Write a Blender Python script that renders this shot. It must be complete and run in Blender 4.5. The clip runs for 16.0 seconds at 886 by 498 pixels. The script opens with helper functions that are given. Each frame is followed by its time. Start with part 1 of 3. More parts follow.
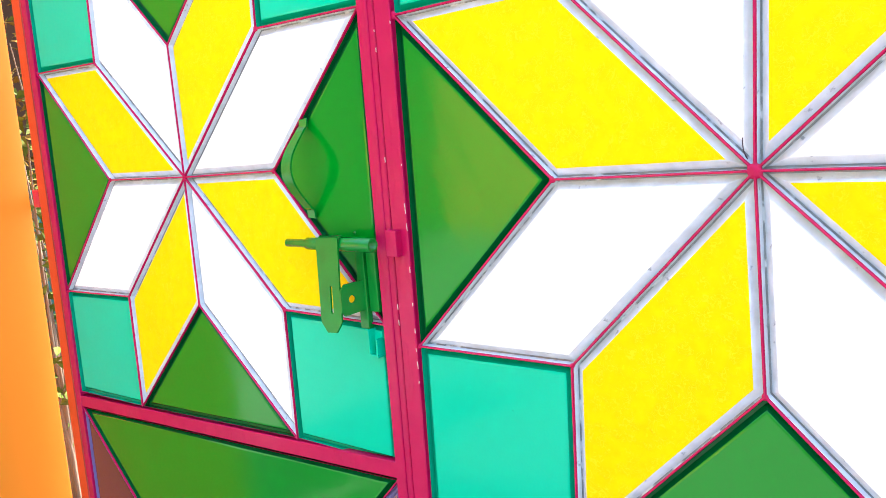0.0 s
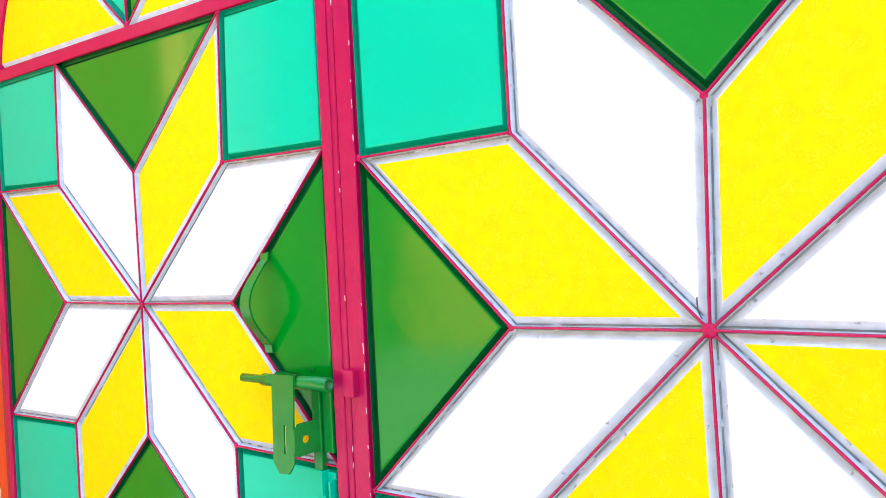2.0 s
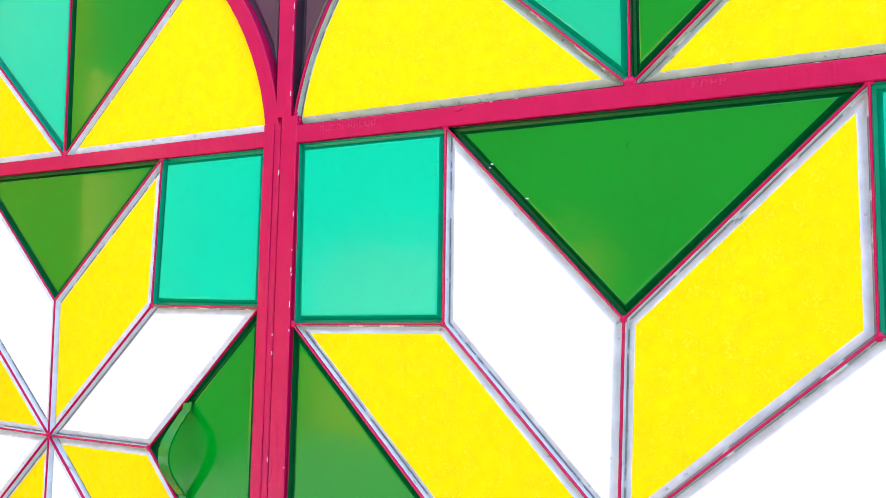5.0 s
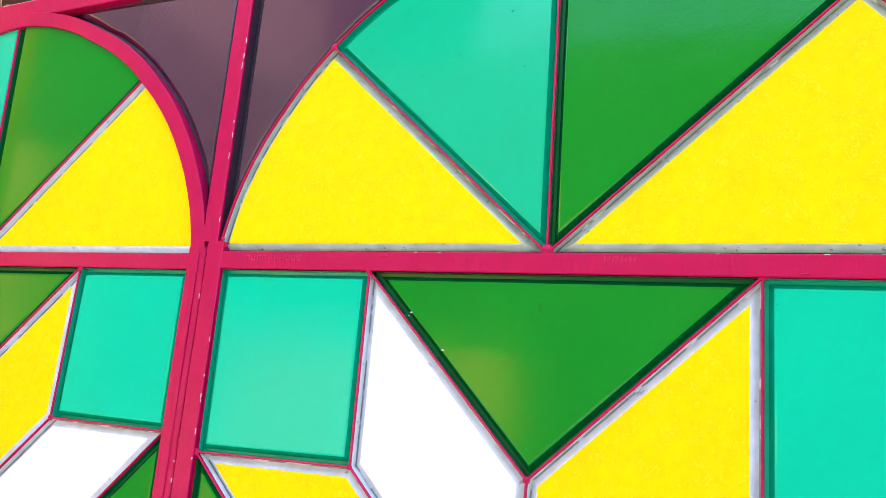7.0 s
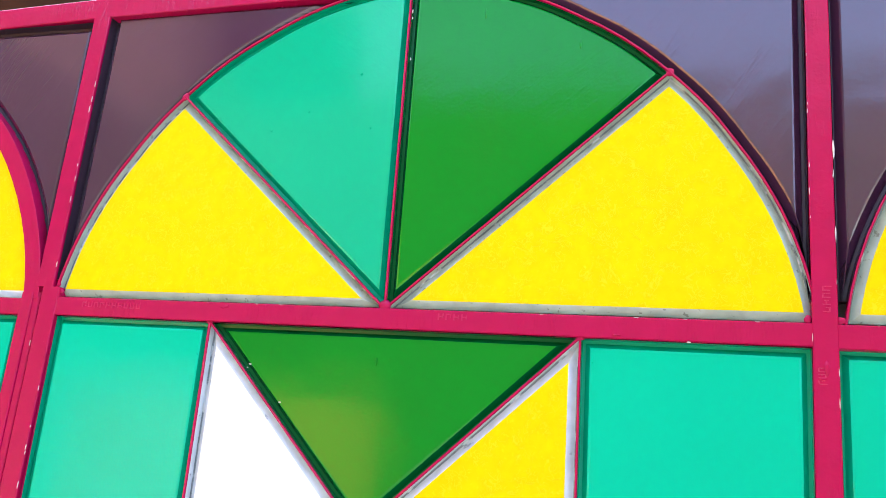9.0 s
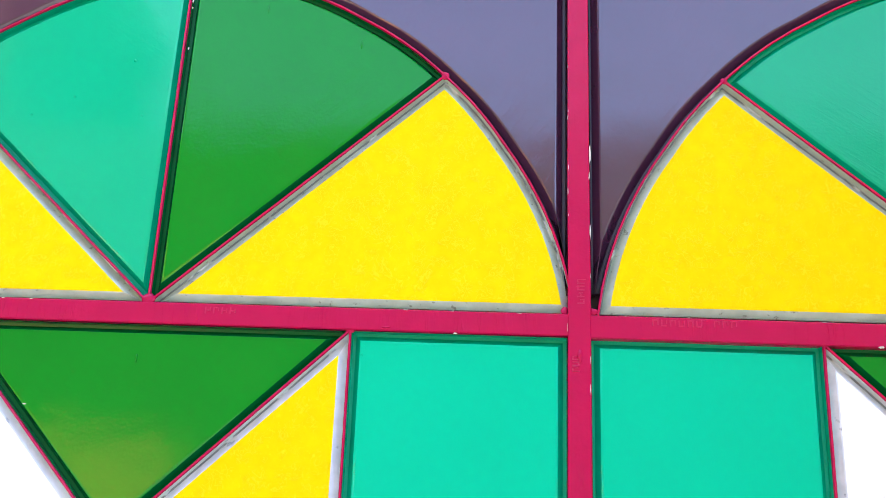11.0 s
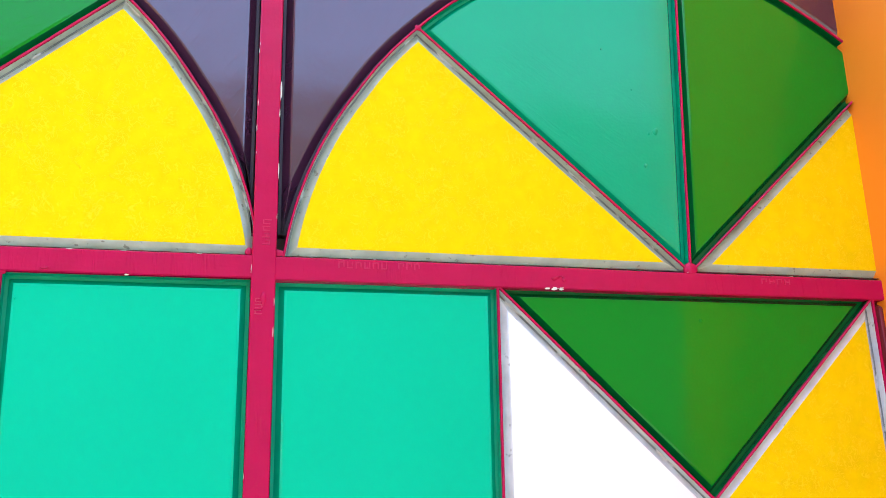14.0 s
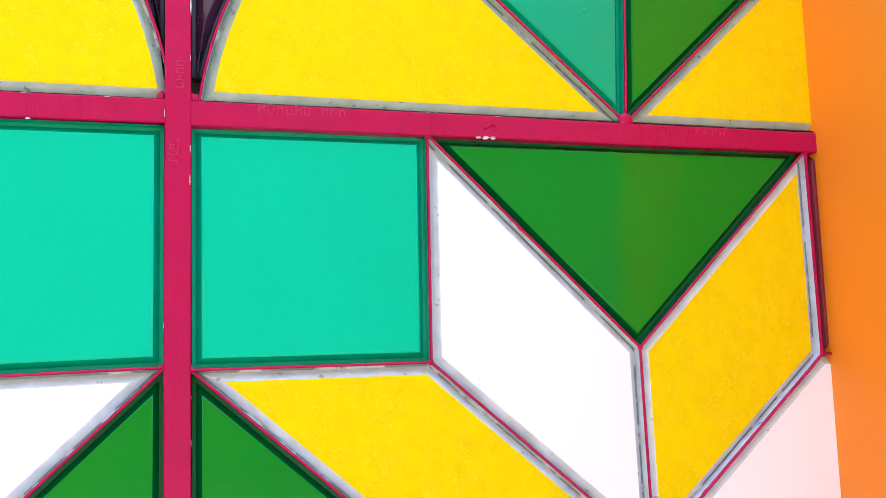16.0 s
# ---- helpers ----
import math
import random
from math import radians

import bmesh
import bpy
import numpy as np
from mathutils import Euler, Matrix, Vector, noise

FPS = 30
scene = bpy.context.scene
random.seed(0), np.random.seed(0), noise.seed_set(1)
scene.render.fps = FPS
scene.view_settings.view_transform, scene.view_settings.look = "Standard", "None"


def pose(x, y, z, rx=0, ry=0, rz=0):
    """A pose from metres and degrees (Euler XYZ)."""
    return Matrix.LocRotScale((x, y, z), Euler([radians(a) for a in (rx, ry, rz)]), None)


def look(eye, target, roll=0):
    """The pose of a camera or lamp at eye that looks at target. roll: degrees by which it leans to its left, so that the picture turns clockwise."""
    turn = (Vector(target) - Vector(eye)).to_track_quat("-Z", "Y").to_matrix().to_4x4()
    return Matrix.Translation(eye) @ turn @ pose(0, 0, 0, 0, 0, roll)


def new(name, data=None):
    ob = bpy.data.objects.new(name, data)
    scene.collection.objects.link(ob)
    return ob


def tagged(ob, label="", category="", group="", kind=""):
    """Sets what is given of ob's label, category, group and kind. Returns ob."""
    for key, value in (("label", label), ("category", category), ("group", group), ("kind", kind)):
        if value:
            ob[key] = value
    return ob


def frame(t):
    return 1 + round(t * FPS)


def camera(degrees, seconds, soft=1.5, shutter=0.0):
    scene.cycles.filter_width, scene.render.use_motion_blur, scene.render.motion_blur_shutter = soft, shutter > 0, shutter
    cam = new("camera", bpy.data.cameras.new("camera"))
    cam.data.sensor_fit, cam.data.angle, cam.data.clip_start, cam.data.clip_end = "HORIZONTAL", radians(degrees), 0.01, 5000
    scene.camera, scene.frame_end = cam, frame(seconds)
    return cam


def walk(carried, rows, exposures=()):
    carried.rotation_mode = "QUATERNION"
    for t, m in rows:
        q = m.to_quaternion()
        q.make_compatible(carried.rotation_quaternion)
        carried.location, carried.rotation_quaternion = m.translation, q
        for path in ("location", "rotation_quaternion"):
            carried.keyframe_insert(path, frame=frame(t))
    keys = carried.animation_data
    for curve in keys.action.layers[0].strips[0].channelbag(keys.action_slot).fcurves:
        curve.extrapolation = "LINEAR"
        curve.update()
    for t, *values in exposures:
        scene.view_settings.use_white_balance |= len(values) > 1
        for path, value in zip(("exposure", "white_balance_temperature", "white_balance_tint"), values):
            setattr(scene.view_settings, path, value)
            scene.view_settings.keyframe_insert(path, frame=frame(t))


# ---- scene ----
cam = camera(55.8, 16.0, 0.55)
PATH = [
    (0, (0.339, -0.95, 1.22), (-0.945, 0.558, 0.94), -4.3),
    (0.5, (0.341, -0.943, 1.23), (-0.942, 0.575, 1.007), -4.1),
    (1, (0.343, -0.938, 1.245), (-0.925, 0.601, 1.088), -3.7),
    (1.5, (0.342, -0.937, 1.255), (-0.904, 0.625, 1.164), -3.2),
    (2, (0.344, -0.935, 1.269), (-0.878, 0.648, 1.241), -2.7),
    (2.5, (0.348, -0.935, 1.284), (-0.85, 0.666, 1.3), -2.2),
    (3, (0.351, -0.934, 1.293), (-0.817, 0.689, 1.351), -1.6),
    (3.2, (0.352, -0.931, 1.299), (-0.807, 0.697, 1.366), -1.5),
    (5.3, (0.344, -1.03, 1.432), (-0.654, 0.693, 1.619), 2.1),
    (5.5, (0.347, -1.032, 1.437), (-0.642, 0.692, 1.655), 2.7),
    (6, (0.352, -1.039, 1.459), (-0.601, 0.697, 1.737), 4.1),
    (6.5, (0.355, -1.05, 1.475), (-0.549, 0.703, 1.808), 4.9),
    (7, (0.363, -1.055, 1.493), (-0.488, 0.715, 1.872), 5.4),
    (7.5, (0.366, -1.064, 1.506), (-0.423, 0.726, 1.92), 5.7),
    (8, (0.374, -1.076, 1.52), (-0.334, 0.742, 1.961), 5.6),
    (8.2, (0.379, -1.079, 1.522), (-0.294, 0.749, 1.975), 5.5),
    (10.3, (0.476, -1.06, 1.461), (0.123, 0.816, 2.056), 4.1),
    (10.5, (0.472, -1.05, 1.458), (0.178, 0.833, 2.064), 3.7),
    (11, (0.477, -1.042, 1.448), (0.332, 0.849, 2.083), 2.8),
    (11.5, (0.487, -1.036, 1.45), (0.472, 0.858, 2.092), 2.0),
    (12, (0.494, -1.029, 1.451), (0.619, 0.858, 2.102), 1.1),
    (12.5, (0.506, -1.026, 1.451), (0.72, 0.854, 2.097), 0.5),
    (13, (0.512, -1.02, 1.449), (0.83, 0.852, 2.076), -0.4),
    (13.5, (0.522, -1.013, 1.442), (0.923, 0.852, 2.043), -1.1),
    (14, (0.543, -1.011, 1.436), (1.019, 0.853, 1.983), -1.6),
    (14.5, (0.568, -1.021, 1.46), (1.081, 0.858, 1.912), -1.5),
    (15, (0.572, -1.011, 1.453), (1.146, 0.867, 1.828), -2.0),
    (15.5, (0.58, -0.996, 1.434), (1.178, 0.887, 1.744), -2.2),
    (16, (0.583, -0.985, 1.412), (1.171, 0.91, 1.659), -2.2),
]
LIFT = 1.42
walk(cam, [(t, look(eye, target, roll)) for t, eye, target, roll in PATH], [(t, stops + LIFT) for t, stops in ((0.0, 2.1), (3.0, 2.06), (7.5, 1.9), (11.5, 1.87), (13.0, 1.84), (14.5, 1.9), (16.0, 1.86))])

# ---------- light ----------
world = bpy.data.worlds.new("sky")
scene.world = world
world.use_nodes = True
wn = world.node_tree
sky = wn.nodes.new("ShaderNodeTexSky")
sky.sky_type = "NISHITA"
sky.sun_disc = False
sky.sun_elevation = radians(62)
sky.sun_rotation = radians(357)
sky.dust_density = 2.0
sky.ozone_density = 1.0
wn.links.new(sky.outputs[0], wn.nodes["Background"].inputs[0])
wn.nodes["Background"].inputs[1].default_value = 0.15
sun_data = bpy.data.lights.new("sun", "SUN")
sun_data.energy, sun_data.angle, sun_data.color = 4.0, radians(0.6), (1.0, 0.95, 0.88)
sun = new("sun", sun_data)
sun.matrix_world = look((-0.15, 3.0, 5.6), (0, 0, 0))


# ---------- materials ----------
def material(name, color, rough=0.4, vary=0.12, scale=9.0, wave=0.0, wave_scale=5.0, grain=0.0, grain_scale=300.0,
             spots=None, spot_scale=60.0, spot_cut=0.72, metal=0.0, distort=0.0, coat=0.0, shine=0.5, brush=0.0, strokes=(16, 150), slant=40, fibre=0.0):
    """Paint or plaster: base colour with broad and fine variation, broad waviness and fine grain as relief, worn spots."""
    m = bpy.data.materials.new(name)
    m.use_nodes = True
    n, l = m.node_tree.nodes, m.node_tree.links
    b = n["Principled BSDF"]
    b.inputs["Roughness"].default_value = rough
    b.inputs["Metallic"].default_value = metal
    b.inputs["Specular IOR Level"].default_value = shine
    b.inputs["Coat Weight"].default_value = coat
    b.inputs["Coat Roughness"].default_value = 0.06
    co = n.new("ShaderNodeTexCoord")
    big = n.new("ShaderNodeTexNoise")
    big.inputs["Scale"].default_value = scale
    big.inputs["Detail"].default_value = 5
    l.new(co.outputs["Object"], big.inputs["Vector"])
    mix = n.new("ShaderNodeMix")
    mix.data_type = "RGBA"
    mix.inputs["A"].default_value = (*[c * (1 - vary) for c in color], 1)
    mix.inputs["B"].default_value = (*[min(1, c * (1 + vary)) for c in color], 1)
    l.new(big.outputs["Fac"], mix.inputs["Factor"])
    out = mix.outputs["Result"]
    if spots:
        sp = n.new("ShaderNodeTexNoise")
        sp.inputs["Scale"].default_value = spot_scale
        sp.inputs["Detail"].default_value = 6
        l.new(co.outputs["Object"], sp.inputs["Vector"])
        ramp = n.new("ShaderNodeValToRGB")
        ramp.color_ramp.elements[0].position = spot_cut
        ramp.color_ramp.elements[1].position = spot_cut + 0.06
        l.new(sp.outputs["Fac"], ramp.inputs["Fac"])
        m2 = n.new("ShaderNodeMix")
        m2.data_type = "RGBA"
        m2.inputs["B"].default_value = (*spots, 1)
        l.new(ramp.outputs["Color"], m2.inputs["Factor"])
        l.new(out, m2.inputs["A"])
        out = m2.outputs["Result"]
    normal = None
    for strength, sc, dist in ((wave, wave_scale, 0.02), (grain, grain_scale, 0.0008)):
        if strength:
            t = n.new("ShaderNodeTexNoise")
            t.inputs["Scale"].default_value = sc
            t.inputs["Detail"].default_value = 3 if dist > 0.01 else 4
            t.inputs["Distortion"].default_value = distort if dist < 0.01 else 0.3
            l.new(co.outputs["Object"], t.inputs["Vector"])
            bump = n.new("ShaderNodeBump")
            bump.inputs["Strength"].default_value = strength
            bump.inputs["Distance"].default_value = dist
            l.new(t.outputs["Fac"], bump.inputs["Height"])
            if normal:
                l.new(normal, bump.inputs["Normal"])
            normal = bump.outputs["Normal"]
    if brush:
        turn, stretch = n.new("ShaderNodeMapping"), n.new("ShaderNodeMapping")
        turn.inputs["Rotation"].default_value = (0, radians(slant), 0)
        stretch.inputs["Scale"].default_value = (strokes[0], strokes[0], strokes[1])
        l.new(co.outputs["Object"], turn.inputs["Vector"])
        l.new(turn.outputs[0], stretch.inputs["Vector"])
        hair, patch = n.new("ShaderNodeTexNoise"), n.new("ShaderNodeTexNoise")
        hair.inputs["Scale"].default_value, hair.inputs["Detail"].default_value, hair.inputs["Distortion"].default_value = 1.0, 4, 0.9
        patch.inputs["Scale"].default_value, patch.inputs["Detail"].default_value = 6.0, 3
        l.new(stretch.outputs[0], hair.inputs["Vector"])
        l.new(co.outputs["Object"], patch.inputs["Vector"])
        where = n.new("ShaderNodeMapRange")
        where.inputs["From Min"].default_value, where.inputs["From Max"].default_value = 0.45, 0.62
        l.new(patch.outputs["Fac"], where.inputs["Value"])
        crest = n.new("ShaderNodeMapRange")
        crest.inputs["From Min"].default_value, crest.inputs["From Max"].default_value = 0.5, 0.68
        l.new(hair.outputs["Fac"], crest.inputs["Value"])
        both = n.new("ShaderNodeMath")
        both.operation = "MULTIPLY"
        l.new(where.outputs[0], both.inputs[0])
        l.new(crest.outputs[0], both.inputs[1])
        bump = n.new("ShaderNodeBump")
        bump.inputs["Strength"].default_value = brush
        bump.inputs["Distance"].default_value = 0.0015
        l.new(both.outputs[0], bump.inputs["Height"])
        if normal:
            l.new(normal, bump.inputs["Normal"])
        normal = bump.outputs["Normal"]
    if fibre:
        # short curled hairs: thin ridges along the level lines of two noises, broken up by a third
        kinds = []
        for sc, cut in ((60.0, 0.014), (105.0, 0.024)):
            t = n.new("ShaderNodeTexNoise")
            t.inputs["Scale"].default_value, t.inputs["Detail"].default_value, t.inputs["Distortion"].default_value = sc, 0.5, 1.2
            l.new(co.outputs["Object"], t.inputs["Vector"])
            near = n.new("ShaderNodeMath")
            near.operation = "COMPARE"
            near.inputs[1].default_value, near.inputs[2].default_value = 0.5, cut
            l.new(t.outputs["Fac"], near.inputs[0])
            kinds.append(near.outputs[0])
        some = n.new("ShaderNodeTexNoise")
        some.inputs["Scale"].default_value, some.inputs["Detail"].default_value = 48.0, 2
        l.new(co.outputs["Object"], some.inputs["Vector"])
        gate_in = n.new("ShaderNodeMapRange")
        gate_in.inputs["From Min"].default_value, gate_in.inputs["From Max"].default_value = 0.46, 0.54
        l.new(some.outputs["Fac"], gate_in.inputs["Value"])
        top = n.new("ShaderNodeMath")
        top.operation = "MAXIMUM"
        l.new(kinds[0], top.inputs[0])
        l.new(kinds[1], top.inputs[1])
        cutoff = n.new("ShaderNodeMath")
        cutoff.operation = "MULTIPLY"
        l.new(top.outputs[0], cutoff.inputs[0])
        l.new(gate_in.outputs[0], cutoff.inputs[1])
        pale = n.new("ShaderNodeMix")
        pale.data_type = "RGBA"
        pale.inputs["B"].default_value = (*[min(0.95, c * 1.06 + 0.012) for c in color], 1)
        l.new(cutoff.outputs[0], pale.inputs["Factor"])
        l.new(out, pale.inputs["A"])
        out = pale.outputs["Result"]
        bump = n.new("ShaderNodeBump")
        bump.inputs["Strength"].default_value = fibre
        bump.inputs["Distance"].default_value = 0.001
        l.new(cutoff.outputs[0], bump.inputs["Height"])
        if normal:
            l.new(normal, bump.inputs["Normal"])
        normal = bump.outputs["Normal"]
    l.new(out, b.inputs["Base Color"])
    if normal:
        l.new(normal, b.inputs["Normal"])
    return m


# lighter pink for the rolled marks: light caught on their edges, as colour
GLINTPINK = material("pink enamel with painted glint", (0.50, 0.013, 0.085), 0.3, 0.2, 60, shine=0.3)
PINK = material("pink enamel", (0.42, 0.004, 0.062), 0.24, 0.14, 30, 0.08, 12, 0.5, 160, spots=(0.52, 0.10, 0.20), spot_scale=150, spot_cut=0.76, shine=0.2, brush=0.55, strokes=(120, 14), slant=2)
# orange-red base colour stands for the pillar mirrored in pink enamel
JAMB = material("pink enamel with orange reflection", (0.62, 0.05, 0.015), 0.35, 0.15, 18, 0.05, 12, 0.4, 260)
WHITE = material("white enamel", (0.86, 0.86, 0.88), 0.34, 0.02, 6, 0.03, 6, 0.1, 300, shine=0.35)
MARGIN = material("white undercoat", (0.58, 0.62, 0.66), 0.25, 0.3, 45, 0.08, 25, 0.4, 160, spots=(0.30, 0.33, 0.36), spot_scale=75, spot_cut=0.66)
YELLOW = material("yellow flock paint", (0.84, 0.60, 0.0), 0.7, 0.1, 55, 0.02, 6, 0.8, 210, spots=(0.89, 0.64, 0.004), spot_scale=170, spot_cut=0.62, distort=2.4, shine=0.05, fibre=0.9)
TEAL = material("teal enamel", (0.0, 0.49, 0.275), 0.09, 0.06, 5, 0.14, 4, 0.2, 240, shine=0.13, brush=0.06, slant=-35, spots=(0.0, 0.24, 0.16), spot_scale=110, spot_cut=0.77)
GREEN = material("green enamel", (0.0, 0.205, 0.010), 0.07, 0.12, 5, 0.14, 4, 0.2, 200, coat=0.15, shine=0.2, brush=0.05, slant=40)
# darker copy of GREEN: shade on gutters and sloping edges, put into the colour
GREENSHADE = material("shaded green edge", (0.0, 0.095, 0.022), 0.22, 0.2, 25, 0.06, 15, 0.35, 200, shine=0.2)
# dark stripes of shade and reflection along the gutter floor, painted as colour
GUTTERSHADE = material("undercoat with gutter shade", (0.16, 0.18, 0.19), 0.3, 0.5, 40, 0.05, 20, 0.4, 150, spots=(0.5, 0.53, 0.55), spot_scale=30, spot_cut=0.55)
OLDMARGIN = material("old greenish undercoat", (0.40, 0.46, 0.40), 0.3, 0.35, 40, 0.08, 25, 0.5, 140, spots=(0.20, 0.21, 0.17), spot_scale=120, spot_cut=0.63)
SEAGREEN = material("sea-green enamel", (0.0, 0.34, 0.16), 0.08, 0.08, 5, 0.2, 4, 0.25, 220, coat=0.15, shine=0.24, brush=0.08, slant=-35, spots=(0.02, 0.20, 0.12), spot_scale=110, spot_cut=0.77)
AQUA = material("aqua-green enamel", (0.0, 0.41, 0.20), 0.08, 0.08, 5, 0.2, 4, 0.22, 230, coat=0.25, shine=0.24, brush=0.06, slant=-35, spots=(0.0, 0.22, 0.13), spot_scale=110, spot_cut=0.77)
# darker teal for panel edges; the bevel shade is painted in
TEALSHADE = material("shaded teal edge", (0.0, 0.29, 0.16), 0.16, 0.2, 25, 0.06, 15, 0.35, 200, shine=0.2)
PURPLE = material("dark purple enamel", (0.058, 0.015, 0.042), 0.15, 0.25, 6, 0.25, 3, 0.15, 120, coat=0.3, shine=0.8, brush=0.12, slant=60)
# lilac tint of the light on the purple panels' bevels, held in the colour
LILAC = material("lilac-lit purple edge", (0.20, 0.16, 0.34), 0.3, 0.2, 30, 0.05, 15, 0.3, 200, shine=0.3)
LIP = material("deep crimson enamel", (0.22, 0.004, 0.04), 0.35, 0.2, 20, 0.04, 12, 0.3, 220)
CRIMSON = material("dark crimson enamel", (0.16, 0.006, 0.02), 0.4, 0.2, 10, 0.04, 8, 0.3, 220)
LATCH = material("green enamel on steel", (0.0, 0.18, 0.02), 0.2, 0.2, 30, 0.04, 25, 0.45, 240, spots=(0.06, 0.24, 0.08), spot_scale=90, spot_cut=0.74, shine=0.35)
CHIP = material("chipped pale paint", (0.62, 0.58, 0.56), 0.5, 0.2, 80)
BACK = material("dark primer and gap shade", (0.028, 0.014, 0.026), 0.5, 0.2, 8)
ORANGE = material("orange wall paint", (0.86, 0.24, 0.010), 0.5, 0.05, 3, 0.02, 3, 0.12, 160)
STUCCO = material("tan plaster", (0.20, 0.16, 0.10), 0.85, 0.3, 1.5, 0, 5, 0.5, 90)
CLAY = material("clay-coloured plaster", (0.62, 0.29, 0.07), 0.85, 0.25, 1.5, 0, 5, 0.5, 90)
UMBER = material("umber plaster", (0.11, 0.06, 0.045), 0.85, 0.3, 1.5, 0, 5, 0.5, 90)
OCHRE = material("ochre plaster", (0.85, 0.42, 0.10), 0.8, 0.2, 2, 0, 5, 0.5, 90)
DARKWALL = material("dark wall for reflections", (0.045, 0.05, 0.03), 0.85, 0.4, 1.2, 0, 5, 0.5, 60, spots=(0.08, 0.08, 0.04), spot_scale=2.0, spot_cut=0.55)
CONCRETE = material("worn concrete", (0.13, 0.128, 0.122), 0.85, 0.25, 2.5, 0, 5, 0.6, 60, spots=(0.095, 0.093, 0.09), spot_scale=7, spot_cut=0.6)
SOIL = material("dry soil", (0.045, 0.03, 0.017), 0.95, 0.35, 3, 0.2, 6, 0.8, 50)
LEAF = material("green leaf", (0.055, 0.075, 0.008), 0.7, 0.4, 6, shine=0.1)
DRY = material("dry leaf", (0.15, 0.085, 0.016), 0.8, 0.5, 7, shine=0.05)
BARK = material("brown stem", (0.13, 0.08, 0.045), 0.8, 0.3, 12, 0.1, 20)
FENCE = material("weathered teal sheet", (0.015, 0.075, 0.07), 0.8, 0.3, 4, 0.05, 6, shine=0.1)
TIMBER = material("dark brown timber", (0.035, 0.018, 0.01), 0.9, 0.4, 6, 0.05, 10, shine=0.05)


# ---------- builders ----------
def part(name, bm, mats, parent, label="", smooth=False):
    me = bpy.data.meshes.new(name)
    bmesh.ops.recalc_face_normals(bm, faces=bm.faces)
    if smooth:
        for f in bm.faces:
            f.smooth = True
    bm.to_mesh(me)
    bm.free()
    for m in mats if isinstance(mats, (list, tuple)) else [mats]:
        me.materials.append(m)
    ob = new(name, me)
    if parent:
        ob.parent = parent
    if label:
        ob["label"] = label
    return ob


def thing(name, label, category, kind="", group=""):
    ob = new(name)
    ob.empty_display_size = 0.1
    return tagged(ob, label, category, group, kind)


def add_box(bm, a, b, edge=0.0, mat=0):
    r = bmesh.ops.create_cube(bm, size=1)
    for v in r["verts"]:
        v.co = Vector([a[i] + (v.co[i] + 0.5) * (b[i] - a[i]) for i in range(3)])
    faces = {f for v in r["verts"] for f in v.link_faces}
    for f in faces:
        f.material_index = mat
    if edge:
        bmesh.ops.bevel(bm, geom=list({e for f in faces for e in f.edges}), offset=edge, segments=2, affect="EDGES", profile=0.5)


def box_part(name, a, b, mat, parent, edge=0.0015, label=""):
    bm = bmesh.new()
    add_box(bm, a, b, edge)
    return part(name, bm, mat, parent, label)


def strip(bm, pts, half, y0, y1, chamfer=0.0007):
    """A flat bar that follows pts (x, z), with its front edge at y0 and its depth to y1."""
    rows = []
    for i, (x, z) in enumerate(pts):
        p, q = pts[max(i - 1, 0)], pts[min(i + 1, len(pts) - 1)]
        d = Vector((q[0] - p[0], q[1] - p[1])).normalized()
        nx, nz = -d.y, d.x
        rows.append([bm.verts.new((x + nx * o, y, z + nz * o)) for o, y in
                     ((-half, y1), (-half, y0 + chamfer), (-half + chamfer, y0), (half - chamfer, y0), (half, y0 + chamfer), (half, y1))])
    for a, b in zip(rows, rows[1:]):
        for k in range(6):
            bm.faces.new((a[k], a[(k + 1) % 6], b[(k + 1) % 6], b[k]))
    bm.faces.new(rows[0])
    bm.faces.new(rows[-1][::-1])


def bar(pts, parent, name="bar", half=0.0014, y0=0.0, y1=0.016, wobble=0.0003):
    """A thin flat bar set on edge, a little hand-bent."""
    if len(pts) == 2:
        (ax, az), (bx, bz) = pts
        k = 7
        pts = [(ax + (bx - ax) * i / k, az + (bz - az) * i / k) for i in range(k + 1)]
        pts = [pts[0]] + [(x + random.uniform(-wobble, wobble), z + random.uniform(-wobble, wobble)) for x, z in pts[1:-1]] + [pts[-1]]
    bm = bmesh.new()
    strip(bm, pts, half, y0, y1)
    return part(name, bm, PINK, parent)


def inset(poly, d):
    out = []
    for i, p in enumerate(poly):
        a, c = Vector(poly[i - 1]), Vector(poly[(i + 1) % len(poly)])
        p = Vector(p)
        e1, e2 = (p - a).normalized(), (c - p).normalized()
        n1, n2 = Vector((-e1.y, e1.x)), Vector((-e2.y, e2.x))
        m = n1 + n2
        out.append(p + m * (d / max(0.06, 1 + n1.dot(n2))))
    return out


def ccw(poly):
    area = sum(a[0] * b[1] - b[0] * a[1] for a, b in zip(poly, poly[1:] + poly[:1]))
    return poly if area > 0 else poly[::-1]


